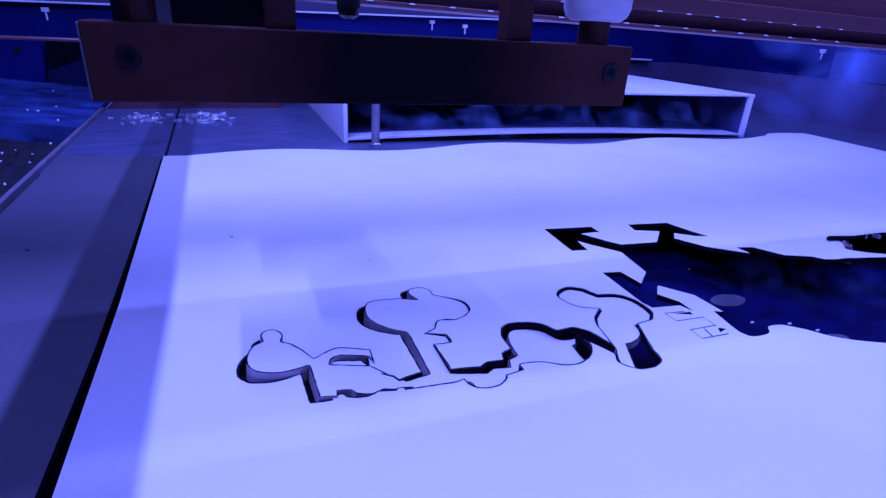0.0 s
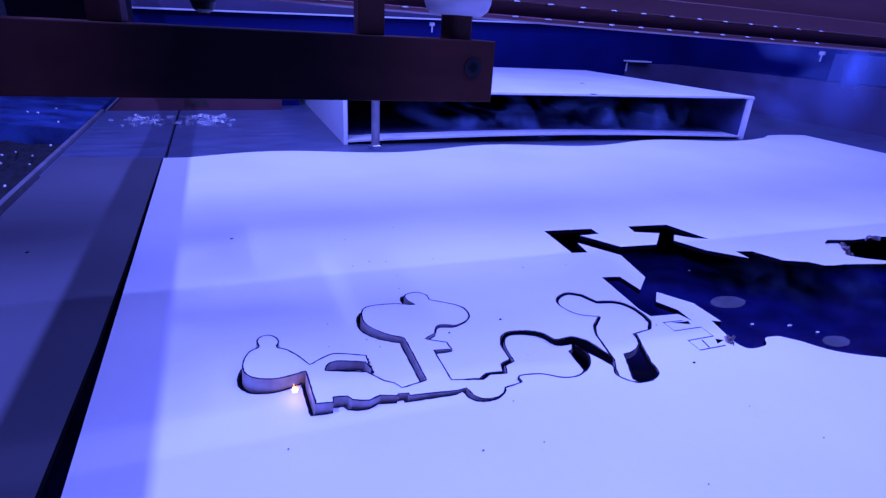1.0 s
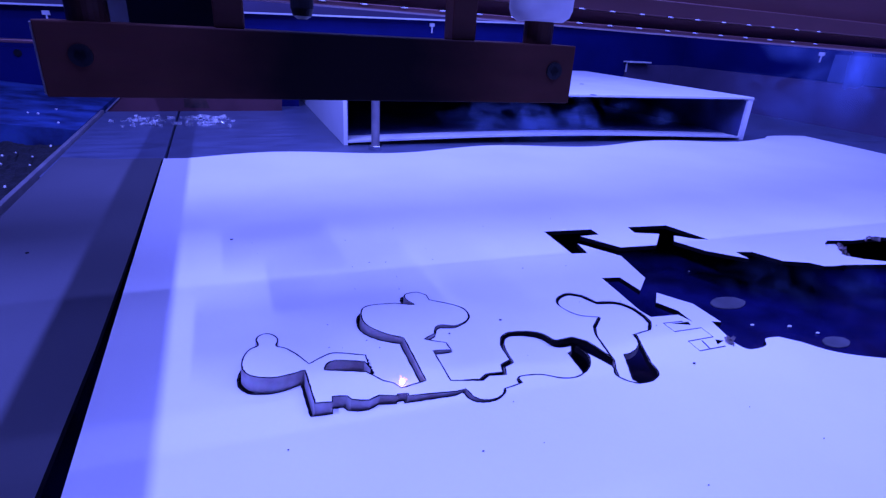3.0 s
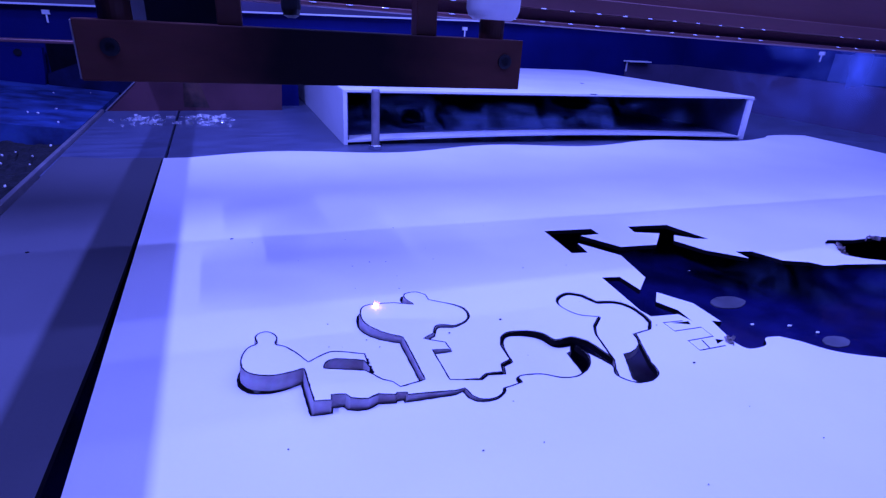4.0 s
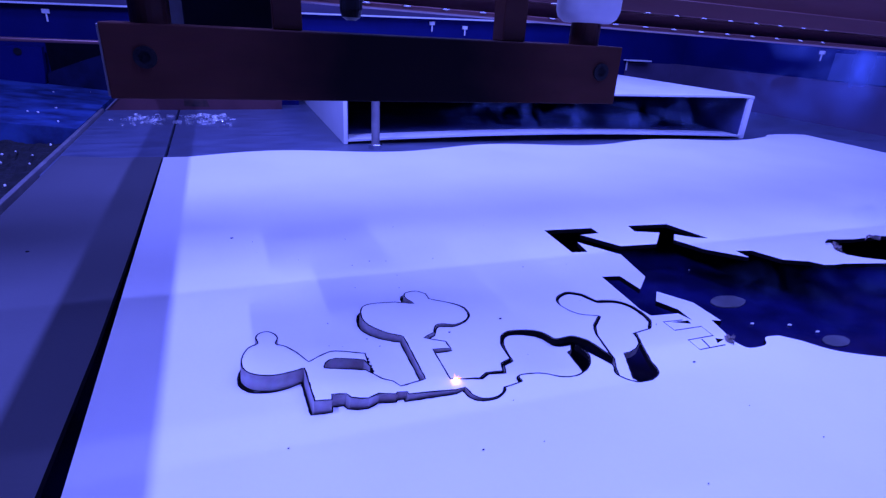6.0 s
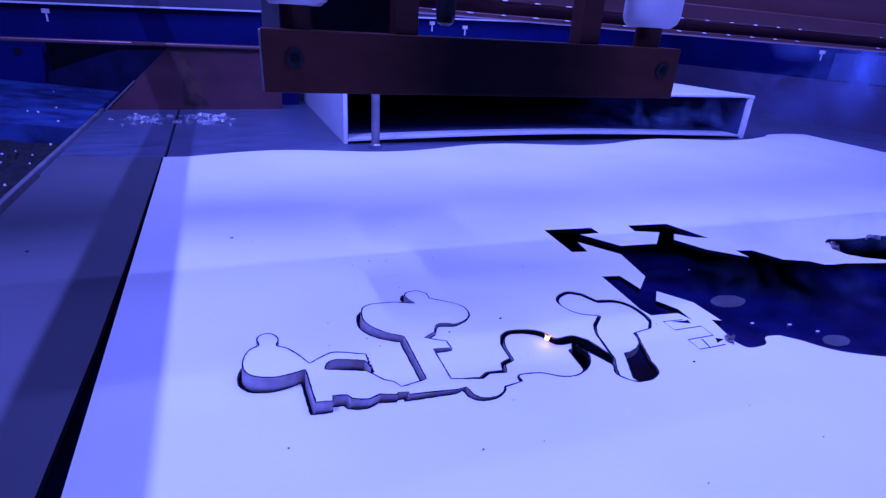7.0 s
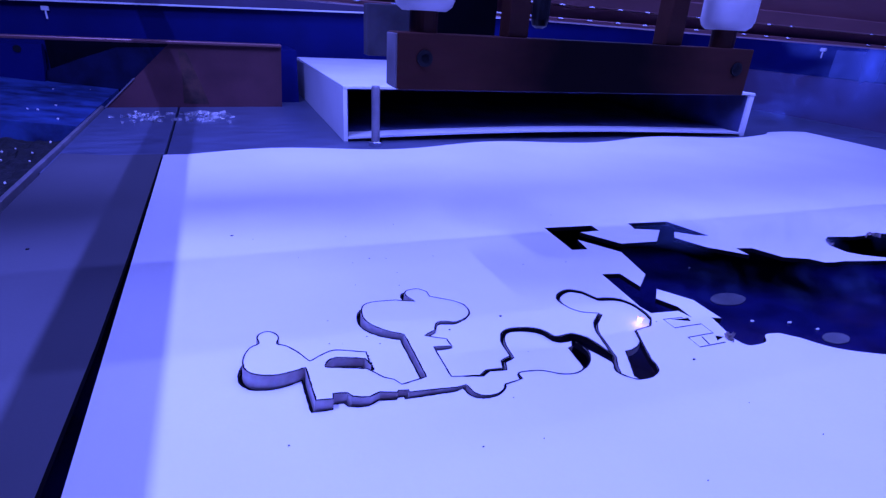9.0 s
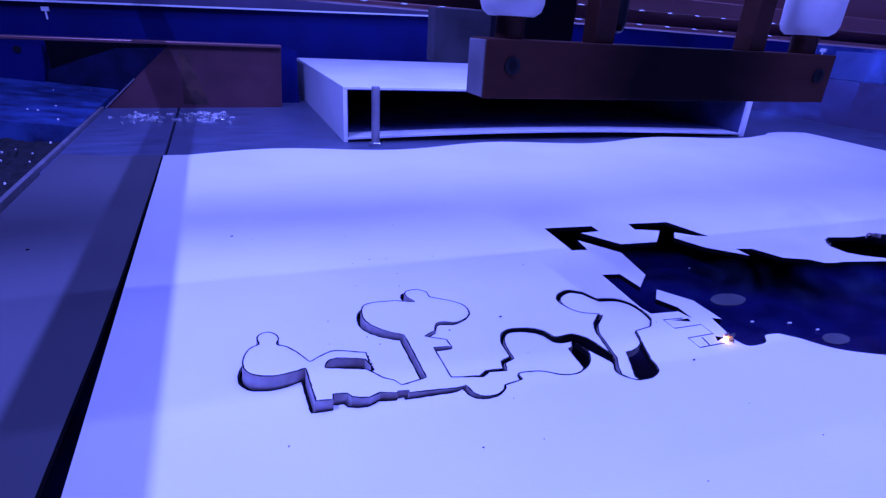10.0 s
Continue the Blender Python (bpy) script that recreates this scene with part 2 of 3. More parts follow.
CURVED = {"paw", "belly", "foot", "ear", "bulb", "neck", "back", "cap", "knob", "dome", "bump", "head", "slit", "nose", "face", "toe", "hem"}
figure = outline(FIGURE, CURVED)
beast = outline(BEAST, CURVED)
strip = outline(STRIP, CURVED)

def ring(loop, d, z):
    """A thin flat band of uneven width along a closed loop, about d wide towards the inside."""
    bm = bmesh.new()
    fine = []
    for p, q in zip(loop, loop[1:] + loop[:1]):
        steps = max(1, int(math.hypot(q[0] - p[0], q[1] - p[1]) / 0.003))
        fine += [(p[0] + (q[0] - p[0]) * k / steps, p[1] + (q[1] - p[1]) * k / steps) for k in range(steps)]
    loop, rng = fine, random.Random(len(fine))
    a = [bm.verts.new((x, y, z)) for x, y in loop]
    b = [bm.verts.new((p[0] + (q[0] - p[0]) * f, p[1] + (q[1] - p[1]) * f, z)) for p, q, f in zip(loop, inset(loop, d), (rng.uniform(0.75, 1.15) for _ in loop))]
    for i in range(len(a)):
        k = (i + 1) % len(a)
        if (a[i].co - a[k].co).length > 1e-6:
            bm.faces.new((a[i], a[k], b[k], b[i]))
    return bm


# ---- setting ----
THICK = 0.0043
tray = tagged(link("bed_tray", boxed(-0.968, -0.898, -0.062, 1.598, 1.618, -0.045), TRAY), "dark glossy bed tray under the cutting table", "machine bed", kind="structure")
plate_l = tagged(link("table_plate_left", boxed(-0.222, 0.80, -0.0145, -0.0835, 1.60, -0.0045, bevel=0.001), PLATE), "grey steel table plate, dull and dusty", "table plate", kind="structure")
plate_r = tagged(link("table_plate_right", boxed(-0.0795, 0.80, -0.0145, 1.60, 1.60, -0.0045, bevel=0.001), PLATE), "grey steel table plate, dull and dusty", "table plate", kind="structure")
bm = slab([[(-1.0, -0.045), (1.66, -0.045), (1.66, 0.2369), (-1.0, 0.1821)]], 0, 0.03)
bmesh.ops.transform(bm, matrix=Matrix.Translation((0, 1.62, 0)) @ Matrix.Rotation(radians(90), 4, "X"), verts=bm.verts[:])
wall_back = tagged(link("wall_back", bm, [BLUE, BLUE]), "blue enamelled rear panel of the machine", "wall", kind="structure")
plate_side = tagged(link("table_plate_side", boxed(1.26, -0.5, -0.0145, 1.60, 0.7995, -0.0045, bevel=0.001), PLATE), "grey steel table plate, dull and dusty", "table plate", kind="structure")
wall_back_top = tagged(link("wall_back_upper", boxed(-1.0, 1.66, -0.06, 1.69, 1.69, 1.1), PURPLE), "dark upper rear panel of the machine", "wall", kind="structure")
wall_right = tagged(link("wall_right", boxed(1.60, -0.9, -0.06, 1.63, 1.62, 0.113), PURPLE), "dark violet-grey side panel of the machine", "wall", kind="structure")
wall_right_top = tagged(link("wall_right_upper", boxed(1.66, -0.9, -0.06, 1.69, 1.66, 1.1), BLUE), "blue upper side panel of the machine", "wall", kind="structure")
corner = tagged(link("rear_corner_panel", boxed(1.387, 1.612, -0.0045, 1.5995, 1.6195, 0.112), PURPLE), "dark violet-grey panel in the rear corner", "wall", kind="structure")
wall_left = tagged(link("wall_left", boxed(-1.0, -0.9, -0.06, -0.97, 1.66, 1.1), BLUE), "blue side panel of the machine", "wall", kind="structure")
wall_front = tagged(link("wall_front", boxed(-1.0, -0.93, -0.06, 1.69, -0.9, 1.1), PURPLE), "front panel of the machine", "wall", kind="structure")
lid = tagged(link("ceiling", boxed(-1.0, -0.93, 1.1, 1.69, 1.69, 1.12), BLUE), "blue lid of the laser cutter", "lid", kind="structure")

# ---- the sheet, its cut-outs and the loose pieces ----
far = [(x / 100, 0.862 + 0.018 * math.sin(x * 0.16 + 0.4) - 0.00012 * x + (0.012 if x > 120 else 0)) for x in range(133, -8, -3)]
HINGE = 0.40
rim = [(-0.0816, -0.45), (1.40, -0.45), (1.31, 0.67), *far, (-0.0816, 0.858)]
cuts = [figure, beast, strip]
cuts.append(groove([(0.3156, 0.2524), (0.2984, 0.2547), (0.2976, 0.2423), (0.3223, 0.2404), (0.3205, 0.2277), (0.2972, 0.2288), (0.2956, 0.2165), (0.319, 0.2154)]))
cuts.append(groove([(0.308, 0.2265), (0.3051, 0.2168)]))
cuts.append([(0.304, 0.2526), (0.316, 0.2509), (0.3195, 0.2505), (0.3175, 0.246)])
cuts.append([(0.3190, 0.2245), (0.3240, 0.2212), (0.3150, 0.2188)])
sheet = tagged(new("board_sheet"), "white board sheet with laser-cut silhouettes, flat on the machine table", "board")


def half(side):
    """The part of the sheet before (-1) or behind (1) the line along which it bends."""
    bm = slab([rim, *cuts], 0, THICK)
    bmesh.ops.bisect_plane(bm, geom=bm.verts[:] + bm.edges[:] + bm.faces[:], plane_co=(0, HINGE, 0), plane_no=(0, -side, 0), clear_outer=True)
    return bm


part("far_half", half(1), [BOARD, CHAR], sheet)
near_half = part("near_half", half(-1), [BOARD, CHAR], sheet)
side = [(-0.216, -0.45), (-0.104, -0.45), (-0.0920, 0.22), (-0.0878, 0.34), (-0.0858, 0.48), (-0.0838, 0.862), (-0.147, 0.866), (-0.214, 0.888)]
side_strip = tagged(link("board_strip", slab([side], 0, THICK), [SIDEBOARD, CHAR]), "long board strip beside a dark slit, shade put into its grey colour", "board")
for loop in cuts[:1]:
    part("charred_rim", ring(loop, -0.0011, 0.00015), CHAR, near_half, "scorched brown cut edge")
LOOSE = {**FIGURE}
LOOSE["belly"] = [(156.1, 224.9), (157.6, 231.0), (172.0, 228.8), (183.9, 221.1), (196.0, 219.8)]
LOOSE["notch"] = [(205.5, 227.2), (208.5, 249.0), (212.5, 250.5)]
LOOSE["back"] = FIGURE["back"][1:]
order = list(FIGURE)
order.insert(order.index("belly") + 1, "notch")
LOOSE = {name: LOOSE[name] for name in order}
for name in ("link", "foot", "arm", "ear", "bulb", "neck"):
    del LOOSE[name]
loose = inset(outline(LOOSE, CURVED), 0.0006)
piece = tagged(link("cut_piece", slab([loose], 0, 0.0105), [BOARD, CUTEDGE]), "loose white silhouette cut out of the board, tilted in its hole", "cut piece")
part("charred_rim", ring(loose, 0.0010, 0.00015), CHAR, piece, "scorched brown cut edge")
SMALL = {name: FIGURE[name] for name in ("arm", "ear", "bulb", "neck")}
SMALL["foot"] = [(223.1, 219.1), (219.5, 211.3), (223.5, 204.0), (229.5, 201.6), (228.5, 205.9), (241.6, 230.0), (246.8, 229.8), (254.1, 232.5), (260.7, 237.1), (264.4, 243.6)]
small = inset(outline(SMALL, CURVED - {"foot"}), 0.0006)
small_piece = tagged(link("cut_piece", slab([small], 0, THICK), [BOARD, CUTEDGE]), "small loose white silhouette lying low in its hole", "cut piece")
part("charred_rim", ring(small, 0.0010, 0.00015), CHAR, small_piece, "scorched brown cut edge")
bearer = tagged(link("bearer_plate", boxed(-0.06, 0.15, -0.0452, 0.098, 0.42, -0.0165, bevel=0.001), GREYDISC), "pale grey bearer block under the board", "bearer")
flap_rim = [(0.560, 0.360), (0.545, 0.325), (0.560, 0.295), (0.577, 0.298), (0.584, 0.303), (0.586, 0.309), (0.594, 0.312), (0.598, 0.319), (0.605, 0.323), (0.608, 0.329), (0.616, 0.333), (0.622, 0.341), (0.628, 0.350)]
flap = tagged(link("offcut_flap", slab([flap_rim], -0.0045, 0.0030), [BOARD, CHAR]), "small white offcut with a burnt ragged edge, half under the board", "offcut")
part("charred_rim", ring(flap_rim, 0.0022, -0.00435), material("scorched_paper", (0.30, 0.17, 0.14), 0.9, spot=0.45, scale=160), flap, "scorched brown ragged edge")
for i, (x, y, r) in enumerate(((0.462, 0.323, 0.021), (0.446, 0.282, 0.0022), (0.495, 0.252, 0.0022), (0.480, 0.269, 0.0025), (0.497, 0.236, 0.015), (0.482, 0.394, 0.0014))):
    rng = random.Random(40 + i)
    rim_pts = [(x + r * rng.uniform(0.96, 1.04) * math.cos(a * math.tau / 18), y + 0.55 * r * rng.uniform(0.96, 1.04) * math.sin(a * math.tau / 18)) for a in range(18)]
    big = r > 0.01
    tagged(link("fallen_offcut" if big else "fallen_chip", slab([rim_pts], -0.0440 + (0 if big else 0.0005), 0.0009), [DULL if big else SCRAP] * 2),
           "grey round offcut lying in the dark tray" if big else "pale shiny chip lying in the dark tray", "offcut", group="offcuts in the tray")

# burnt curls of board at the end and on the rim of the strip hole
def curl(r, w1, turns, seed):
    rng = random.Random(seed)
    bm = bmesh.new()
    low, top = [], []
    for k in range(8):
        a = turns * math.pi * k / 7
        p = Vector((r * math.cos(a), r * 0.8 * math.sin(a), 0))
        low.append(bm.verts.new(p)), top.append(bm.verts.new(p + Vector((rng.uniform(-0.0008, 0.0008), rng.uniform(-0.0008, 0.0008), w1 * rng.uniform(0.6, 1.1)))))
    for k in range(7):
        bm.faces.new((low[k], low[k + 1], top[k + 1], top[k]))
    bmesh.ops.solidify(bm, geom=bm.faces[:], thickness=0.0007)
    return bm


SINGED = material("singed_board", (0.74, 0.62, 0.62), 0.8, spot=0.35, scale=220, bump=0.3)
for k, (x, y, r1, a) in enumerate(((0.619, 0.337, 0.0040, 40), (0.612, 0.330, 0.0042, 110), (0.604, 0.323, 0.0034, 200), (0.595, 0.314, 0.0026, 300))):
    o = part("burnt_curl", curl(r1, 0.0035, 1.3, k), SINGED, flap, "singed pale curl of board")
    o.location, o.rotation_euler = (x, y, -0.0042), (0.3, 0.2, radians(a))
rim_curl = tagged(link("board_curl", curl(0.009, 0.0055, 0.95, 21), SINGED), "singed white curl of board lifted at the hole's rim", "offcut")
rim_curl.location, rim_curl.rotation_euler = (0.683, 0.3275, -0.002), (0, 0, radians(-14))

scorched = tagged(new("scorched_curl"), "singed brown and white curl of board at the hole's tip", "offcut")
for x, y, r1, a in ((0.3268, 0.2185, 0.0042, 30), (0.3300, 0.2215, 0.0034, 150), (0.3245, 0.2160, 0.0026, 260)):
    o = part("burnt_curl", curl(r1, 0.0032, 1.2, int(a)), SINGED, scorched)
    o.location, o.rotation_euler = (x, y, -0.0004), (0.2, 0.1, radians(a))

# soot specks lying on the board
bm = bmesh.new()
rng = random.Random(5)
spots = [(-0.001, 0.509, 1.0), (0.179, 0.296, 0.8), (0.279, 0.206, 0.7), (0.108, 0.181, 0.4), (0.015, 0.214, 0.4), (0.135, 0.290, 0.6), (0.112, 0.422, 0.6), (0.293, 0.127, 0.35)]
spots += [(rng.gauss(0.062, 0.014), rng.gauss(0.296, 0.014), rng.uniform(0.15, 0.4)) for _ in range(8)]
spots += [(0.0675 + 0.017 * f + rng.gauss(0, 0.001), 0.2555 - 0.018 * f + rng.gauss(0, 0.001), rng.uniform(0.5, 1.5)) for f in (0.05, 0.15, 0.22, 0.3, 0.5, 0.55, 0.6, 0.64, 0.85, 0.9)]
spots += [(0.0707 + rng.gauss(0, 0.0006), rng.uniform(0.262, 0.280), rng.uniform(0.7, 1.5)) for _ in range(14)]
spots += [(rng.uniform(0.0, 0.35), rng.uniform(0.12, 0.5), rng.uniform(0.2, 0.45)) for _ in range(26)]
for x, y, r in spots:
    bmesh.ops.create_icosphere(bm, subdivisions=1, radius=r * 0.0011, matrix=Matrix.Translation((x, y, 0.0004)) @ Matrix.Diagonal((rng.uniform(0.8, 1.7), 1, 0.5, 1)))
tagged(link("soot_specks", bm, CHAR), "dark soot specks strewn on the white board", "soot", kind="stuff")
bm = bmesh.new()
bmesh.ops.create_icosphere(bm, subdivisions=1, radius=0.0013, matrix=Matrix.Translation((-0.166, 0.52, 0.0004)) @ Matrix.Diagonal((1.4, 1, 0.5, 1)))
tagged(link("soot_chip", bm, CHAR), "dark soot chip on the board strip left of the slit", "soot")

# ---- white duct box, askew to the sheet like the gantry ----
ASKEW = -4.1
duct = tagged(new("duct_box"), "white flat rectangular duct, open towards the table", "duct")
duct.matrix_world = pose(0.2005, 0.929, 0, 0, 0, ASKEW)
DW, DD, DT, SKEW = 0.921, 0.645, 0.0915, -0.033


def plan(xa, xb, ya, yb):
    """A piece of the duct's plan, whose sides lean with its left wall."""
    return [(xa + SKEW * ya / DD, ya), (xb + SKEW * ya / DD, ya), (xb + SKEW * yb / DD, yb), (xa + SKEW * yb / DD, yb)]


def bowed(xa, xb, ya, yb, lift, thick):
    """A duct floor that bows up between its sides."""
    bm = bmesh.new()
    n, loops = 28, []
    for k in range(n + 1):
        x = xa + (xb - xa) * k / n
        z = lift + 0.0095 * math.sin(math.pi * (x / DW) ** 0.95)
        loops.append([bm.verts.new((x + SKEW * y / DD, y, h)) for y, h in ((ya, z), (ya, z - thick), (yb, z * 0.3 - thick), (yb, z * 0.3))])
    for p, q in zip(loops, loops[1:]):
        for i in range(4):
            bm.faces.new((p[i], p[(i + 1) % 4], q[(i + 1) % 4], q[i]))
    bm.faces.new(loops[0]), bm.faces.new(loops[-1][::-1])
    return bm


def softened(bm, r):
    bmesh.ops.bevel(bm, geom=[e for e in bm.edges if e.calc_face_angle(0) > 0.5], offset=r, segments=3, affect="EDGES", profile=0.5)
    return bm


part("top_panel", softened(slab([plan(0, DW, 0, DD)], DT, 0.0045), 0.0015), [CARD, CARD], duct)
part("side_panel", softened(slab([plan(0, 0.007, 0, DD)], DT - 0.0047, DT - 0.0047 + 0.004), 0.0012), [CARD, CARD], duct)
part("side_panel", softened(slab([plan(DW - 0.013, DW, 0.001, DD)], DT - 0.0047, DT - 0.0047 + 0.004), 0.003), [CARD, CARD], duct)
part("bottom_panel", bowed(0.0075, DW - 0.0135, 0, DD, 0.0035, 0.0035), CARD, duct, smooth=False)
# dark end and inner sheets: the duct's inside shade put into colour
part("end_panel", slab([plan(0.008, DW - 0.014, DD - 0.012, DD - 0.002)], DT - 0.005, DT - 0.006), [DUCT_SHADE, DUCT_SHADE], duct, "dark end panel, coloured for the shade inside the duct")
part("shade_lining", slab([plan(0.008, DW - 0.014, 0.012, DD - 0.013)], DT - 0.0052, 0.002), [DUCT_SHADE, DUCT_SHADE], duct, "dark sheet standing in for the shade inside the duct")
part("shade_lining", slab([plan(0.0074, 0.0094, 0.005, DD - 0.013)], DT - 0.0075, DT - 0.0095), [DUCT_SHADE, DUCT_SHADE], duct, "dark sheet standing in for the shade inside the duct")
part("shade_lining", bowed(0.010, DW - 0.017, 0.045, DD - 0.013, 0.0052, 0.0012), DUCT_SHADE, duct, "dark sheet standing in for the shade inside the duct")
part("shade_lining", slab([plan(DW - 0.0165, DW - 0.0138, 0.006, DD - 0.013)], DT - 0.0075, DT - 0.0095), [DUCT_SHADE, DUCT_SHADE], duct, "dark sheet standing in for the shade inside the duct")
for x, y, r in ((0.8147, 1.0916, 0.004), (0.6903, 0.8829, 0.006)):
    bm = bmesh.new()
    bmesh.ops.create_icosphere(bm, subdivisions=2, radius=r, matrix=Matrix.Diagonal((1.4, 1, 0.12, 1)))
    tagged(link("soot_chip", bm, CHAR), "dark soot chip on the white duct", "soot").location = (x, y, DT + 0.0003)
pin = tagged(new("steel_pin"), "upright grey steel pin with a nut at its foot", "pin")
part("rod", shift(lathe([(0.0072, -0.004), (0.0072, 0.094), (0.0062, 0.0965)], 20), 0.247, 0.888, 0), GREYBAR, pin, smooth=False)
part("nut", shift(lathe([(0.0125, -0.004), (0.0125, 0.003), (0.011, 0.004)], 6), 0.247, 0.888, 0), STEEL, pin, "bright steel hexagon nut")

# ---- carriage and gantry ----
carriage = tagged(new("laser_carriage"), "bronze laser carriage bar on posts with white nylon rollers", "laser carriage")
L, ZB, HB = 0.3105, 0.1551, 0.0375
part("front_bar", boxed(0, 0, ZB, L, 0.030, ZB + HB, bevel=0.0008), DARKBAR, carriage, "bronze bar, black round the middle")
part("end_face", boxed(-0.0012, 0.0012, ZB + 0.001, 0.0002, 0.0288, ZB + HB - 0.001, bevel=0.0004), GREYBAR, carriage, "bare grey end face of the bar")
part("rear_block", boxed(0.003, 0.125, 0.169, 0.068, 0.145, 0.212, bevel=0.001), NAVY, carriage, "grey aluminium rear block")

part("laser_head", boxed(0.034, 0.052, 0.172, 0.093, 0.078, 0.262, bevel=0.001), NEARBLACK, carriage, "near-black laser head")
part("nozzle", shift(lathe([(0.0075, 0.262), (0.0075, 0.206), (0.0062, 0.2015), (0.003, 0.1995)], 20), 0.136, 0.060, 0), BLACK, carriage, "black nozzle")

roller = [(0.0155, 0.2065), (0.0195, 0.2095), (0.0212, 0.2140), (0.0215, 0.2350), (0.0200, 0.2400), (0.0120, 0.2410)]
for x in (0.022, L - 0.022):
    part("roller_post", shift(lathe([(0.0100, ZB + HB), (0.0100, 0.2065)], 24), x, 0.015, 0), BRONZE, carriage, smooth=False)
    part("roller", shift(lathe(roller, 36), x, 0.015, 0), NYLON, carriage, "white nylon roller, slightly soiled", smooth=True)
    part("roller_axle", shift(lathe([(0.006, 0.241), (0.006, 0.262)], 16), x, 0.015, 0), STEEL, carriage)
for x in (0.092, 0.232):
    part("square_post", boxed(x - 0.008, 0.007, ZB + HB, x + 0.008, 0.024, 0.262, bevel=0.0008), BRONZE, carriage)
for x in (0.0192, L - 0.0148):
    screw = part("screw", shift(lathe([(0.0030, 0.001), (0.0030, -0.0022), (0.0036, -0.0030), (0.0052, -0.0030), (0.0056, -0.0024), (0.0056, 0.001)], 24, "y"), 0, 0, 0), BLACK, carriage, "black socket-head screw")
    screw.location = (x, -0.0004, ZB + 0.0212)
    part("socket", shift(lathe([(0.0030, -0.0012), (0.0030, -0.0010)], 6, "y"), 0, 0, 0), NEARBLACK, screw)

gantry = tagged(new("gantry_beam"), "brown gantry beam with two rows of bright rail screws", "gantry")
part("beam", boxed(-0.95, 0.166, 0.2125, 1.58, 0.225, 0.290, bevel=0.002), BEAM, gantry)
part("guide_rail", boxed(-0.95, 0.150, 0.2122, 1.58, 0.166, 0.2162, bevel=0.0008), BEAM, gantry)
part("guide_rail", boxed(-0.95, 0.150, 0.2278, 1.58, 0.166, 0.2430, bevel=0.0010), BEAM, gantry)
dome = bmesh.new()
bmesh.ops.create_uvsphere(dome, u_segments=12, v_segments=8, radius=1, matrix=Matrix.Diagonal((0.0044, 0.0022, 0.0009, 1)))
first = part("rail_screw", dome, STEEL, gantry, "bright steel rail screw", smooth=True)
first.location = (0.606, 0.150, 0.2281)
for row, z in ((0, 0.2281), (1, 0.2155)):
    for k in range(-30, 27):
        if k in (1, 2, 3) or (row, k) == (0, 0):
            continue
        o = first.copy()
        scene.collection.objects.link(o)
        o.location = (0.606 + 0.0348 * k, 0.150, z)

spark = tagged(new("laser_spark"), "white-hot spark where the laser burns the board", "spark")
bm = bmesh.new()
bmesh.ops.create_icosphere(bm, subdivisions=2, radius=0.0016)
part("core", bm, glow("hot_core", (1.0, 0.58, 0.22), 11), spark)
rng = random.Random(3)
for k in range(7):
    a, up, ln = rng.uniform(0, math.tau), rng.uniform(0.15, 0.9), rng.uniform(0.0012, 0.0034)
    bm = bmesh.new()
    bmesh.ops.create_cone(bm, cap_ends=True, segments=6, radius1=0.0005, radius2=0.00008, depth=ln, matrix=Matrix.Translation((0, 0, ln / 2 + 0.001)))
    ray = part("streak", bm, glow("ember", (1.0, 0.36, 0.08), 2.2), spark, "glowing orange spark streak")
    ray.rotation_euler = (math.acos(up), 0, a)


# ---- back and sides of the machine ----
bm = slab([[(-0.968, 0.1833), (1.658, 0.2374), (1.658, 0.2414), (-0.968, 0.1873)]], 0, 0.026)
bmesh.ops.transform(bm, matrix=Matrix.Translation((0, 1.600, 0)) @ Matrix.Rotation(radians(90), 4, "X"), verts=bm.verts[:])
sill = tagged(link("trim", bm, [CARD, CARD]), "pale bright sill along the rear panel", "trim", kind="structure")
lip = tagged(link("lip_rail", boxed(-0.75, 1.318, 0.1275, 0.1465, 1.345, 0.1345, bevel=0.002), BEAM), "thin brown folded lip above the brown panel", "rail")
bm = slab([[(-0.222, -0.005), (0.140, -0.005), (0.1465, 0.127), (-0.085, 0.127)]], 0, 0.006)
bmesh.ops.transform(bm, matrix=Matrix.Translation((0, 1.33, 0)) @ Matrix.Rotation(radians(90), 4, "X"), verts=bm.verts[:])
panel = tagged(link("brown_panel", bm, [BROWN, BROWN]), "brown sheet-metal panel with the shade of a fold painted on", "panel")
# thin darker shape that paints corner shade where the panel would fold
bm = slab([[(-0.070, 0.004), (-0.018, 0.002), (-0.030, 0.045), (-0.052, 0.110), (-0.068, 0.118), (-0.066, 0.06)]], 0, 0.0008)
bmesh.ops.transform(bm, matrix=Matrix.Translation((0, 1.3295, 0)) @ Matrix.Rotation(radians(90), 4, "X"), verts=bm.verts[:])
part("fold_shade", bm, [material("fold_shade_brown", (0.11, 0.04, 0.03), 0.8, spot=0.4, scale=40)] * 2, panel, "dark streak that paints the shade of a fold")
bm = slab([[(-0.2245, -0.004), (-0.2205, -0.004), (-0.158, 0.056), (-0.1605, 0.057)]], 0, 0.003)
bmesh.ops.transform(bm, matrix=Matrix.Translation((0, 1.3265, 0)) @ Matrix.Rotation(radians(90), 4, "X"), verts=bm.verts[:])
part("flange", bm, [GREYBAR, GREYBAR], panel, "bright bare metal flange")
jamb = tagged(link("jamb", boxed(0.147, 1.40, -0.0045, 0.19, 1.60, 0.118), BLUE), "blue upright beside the brown panel", "upright")

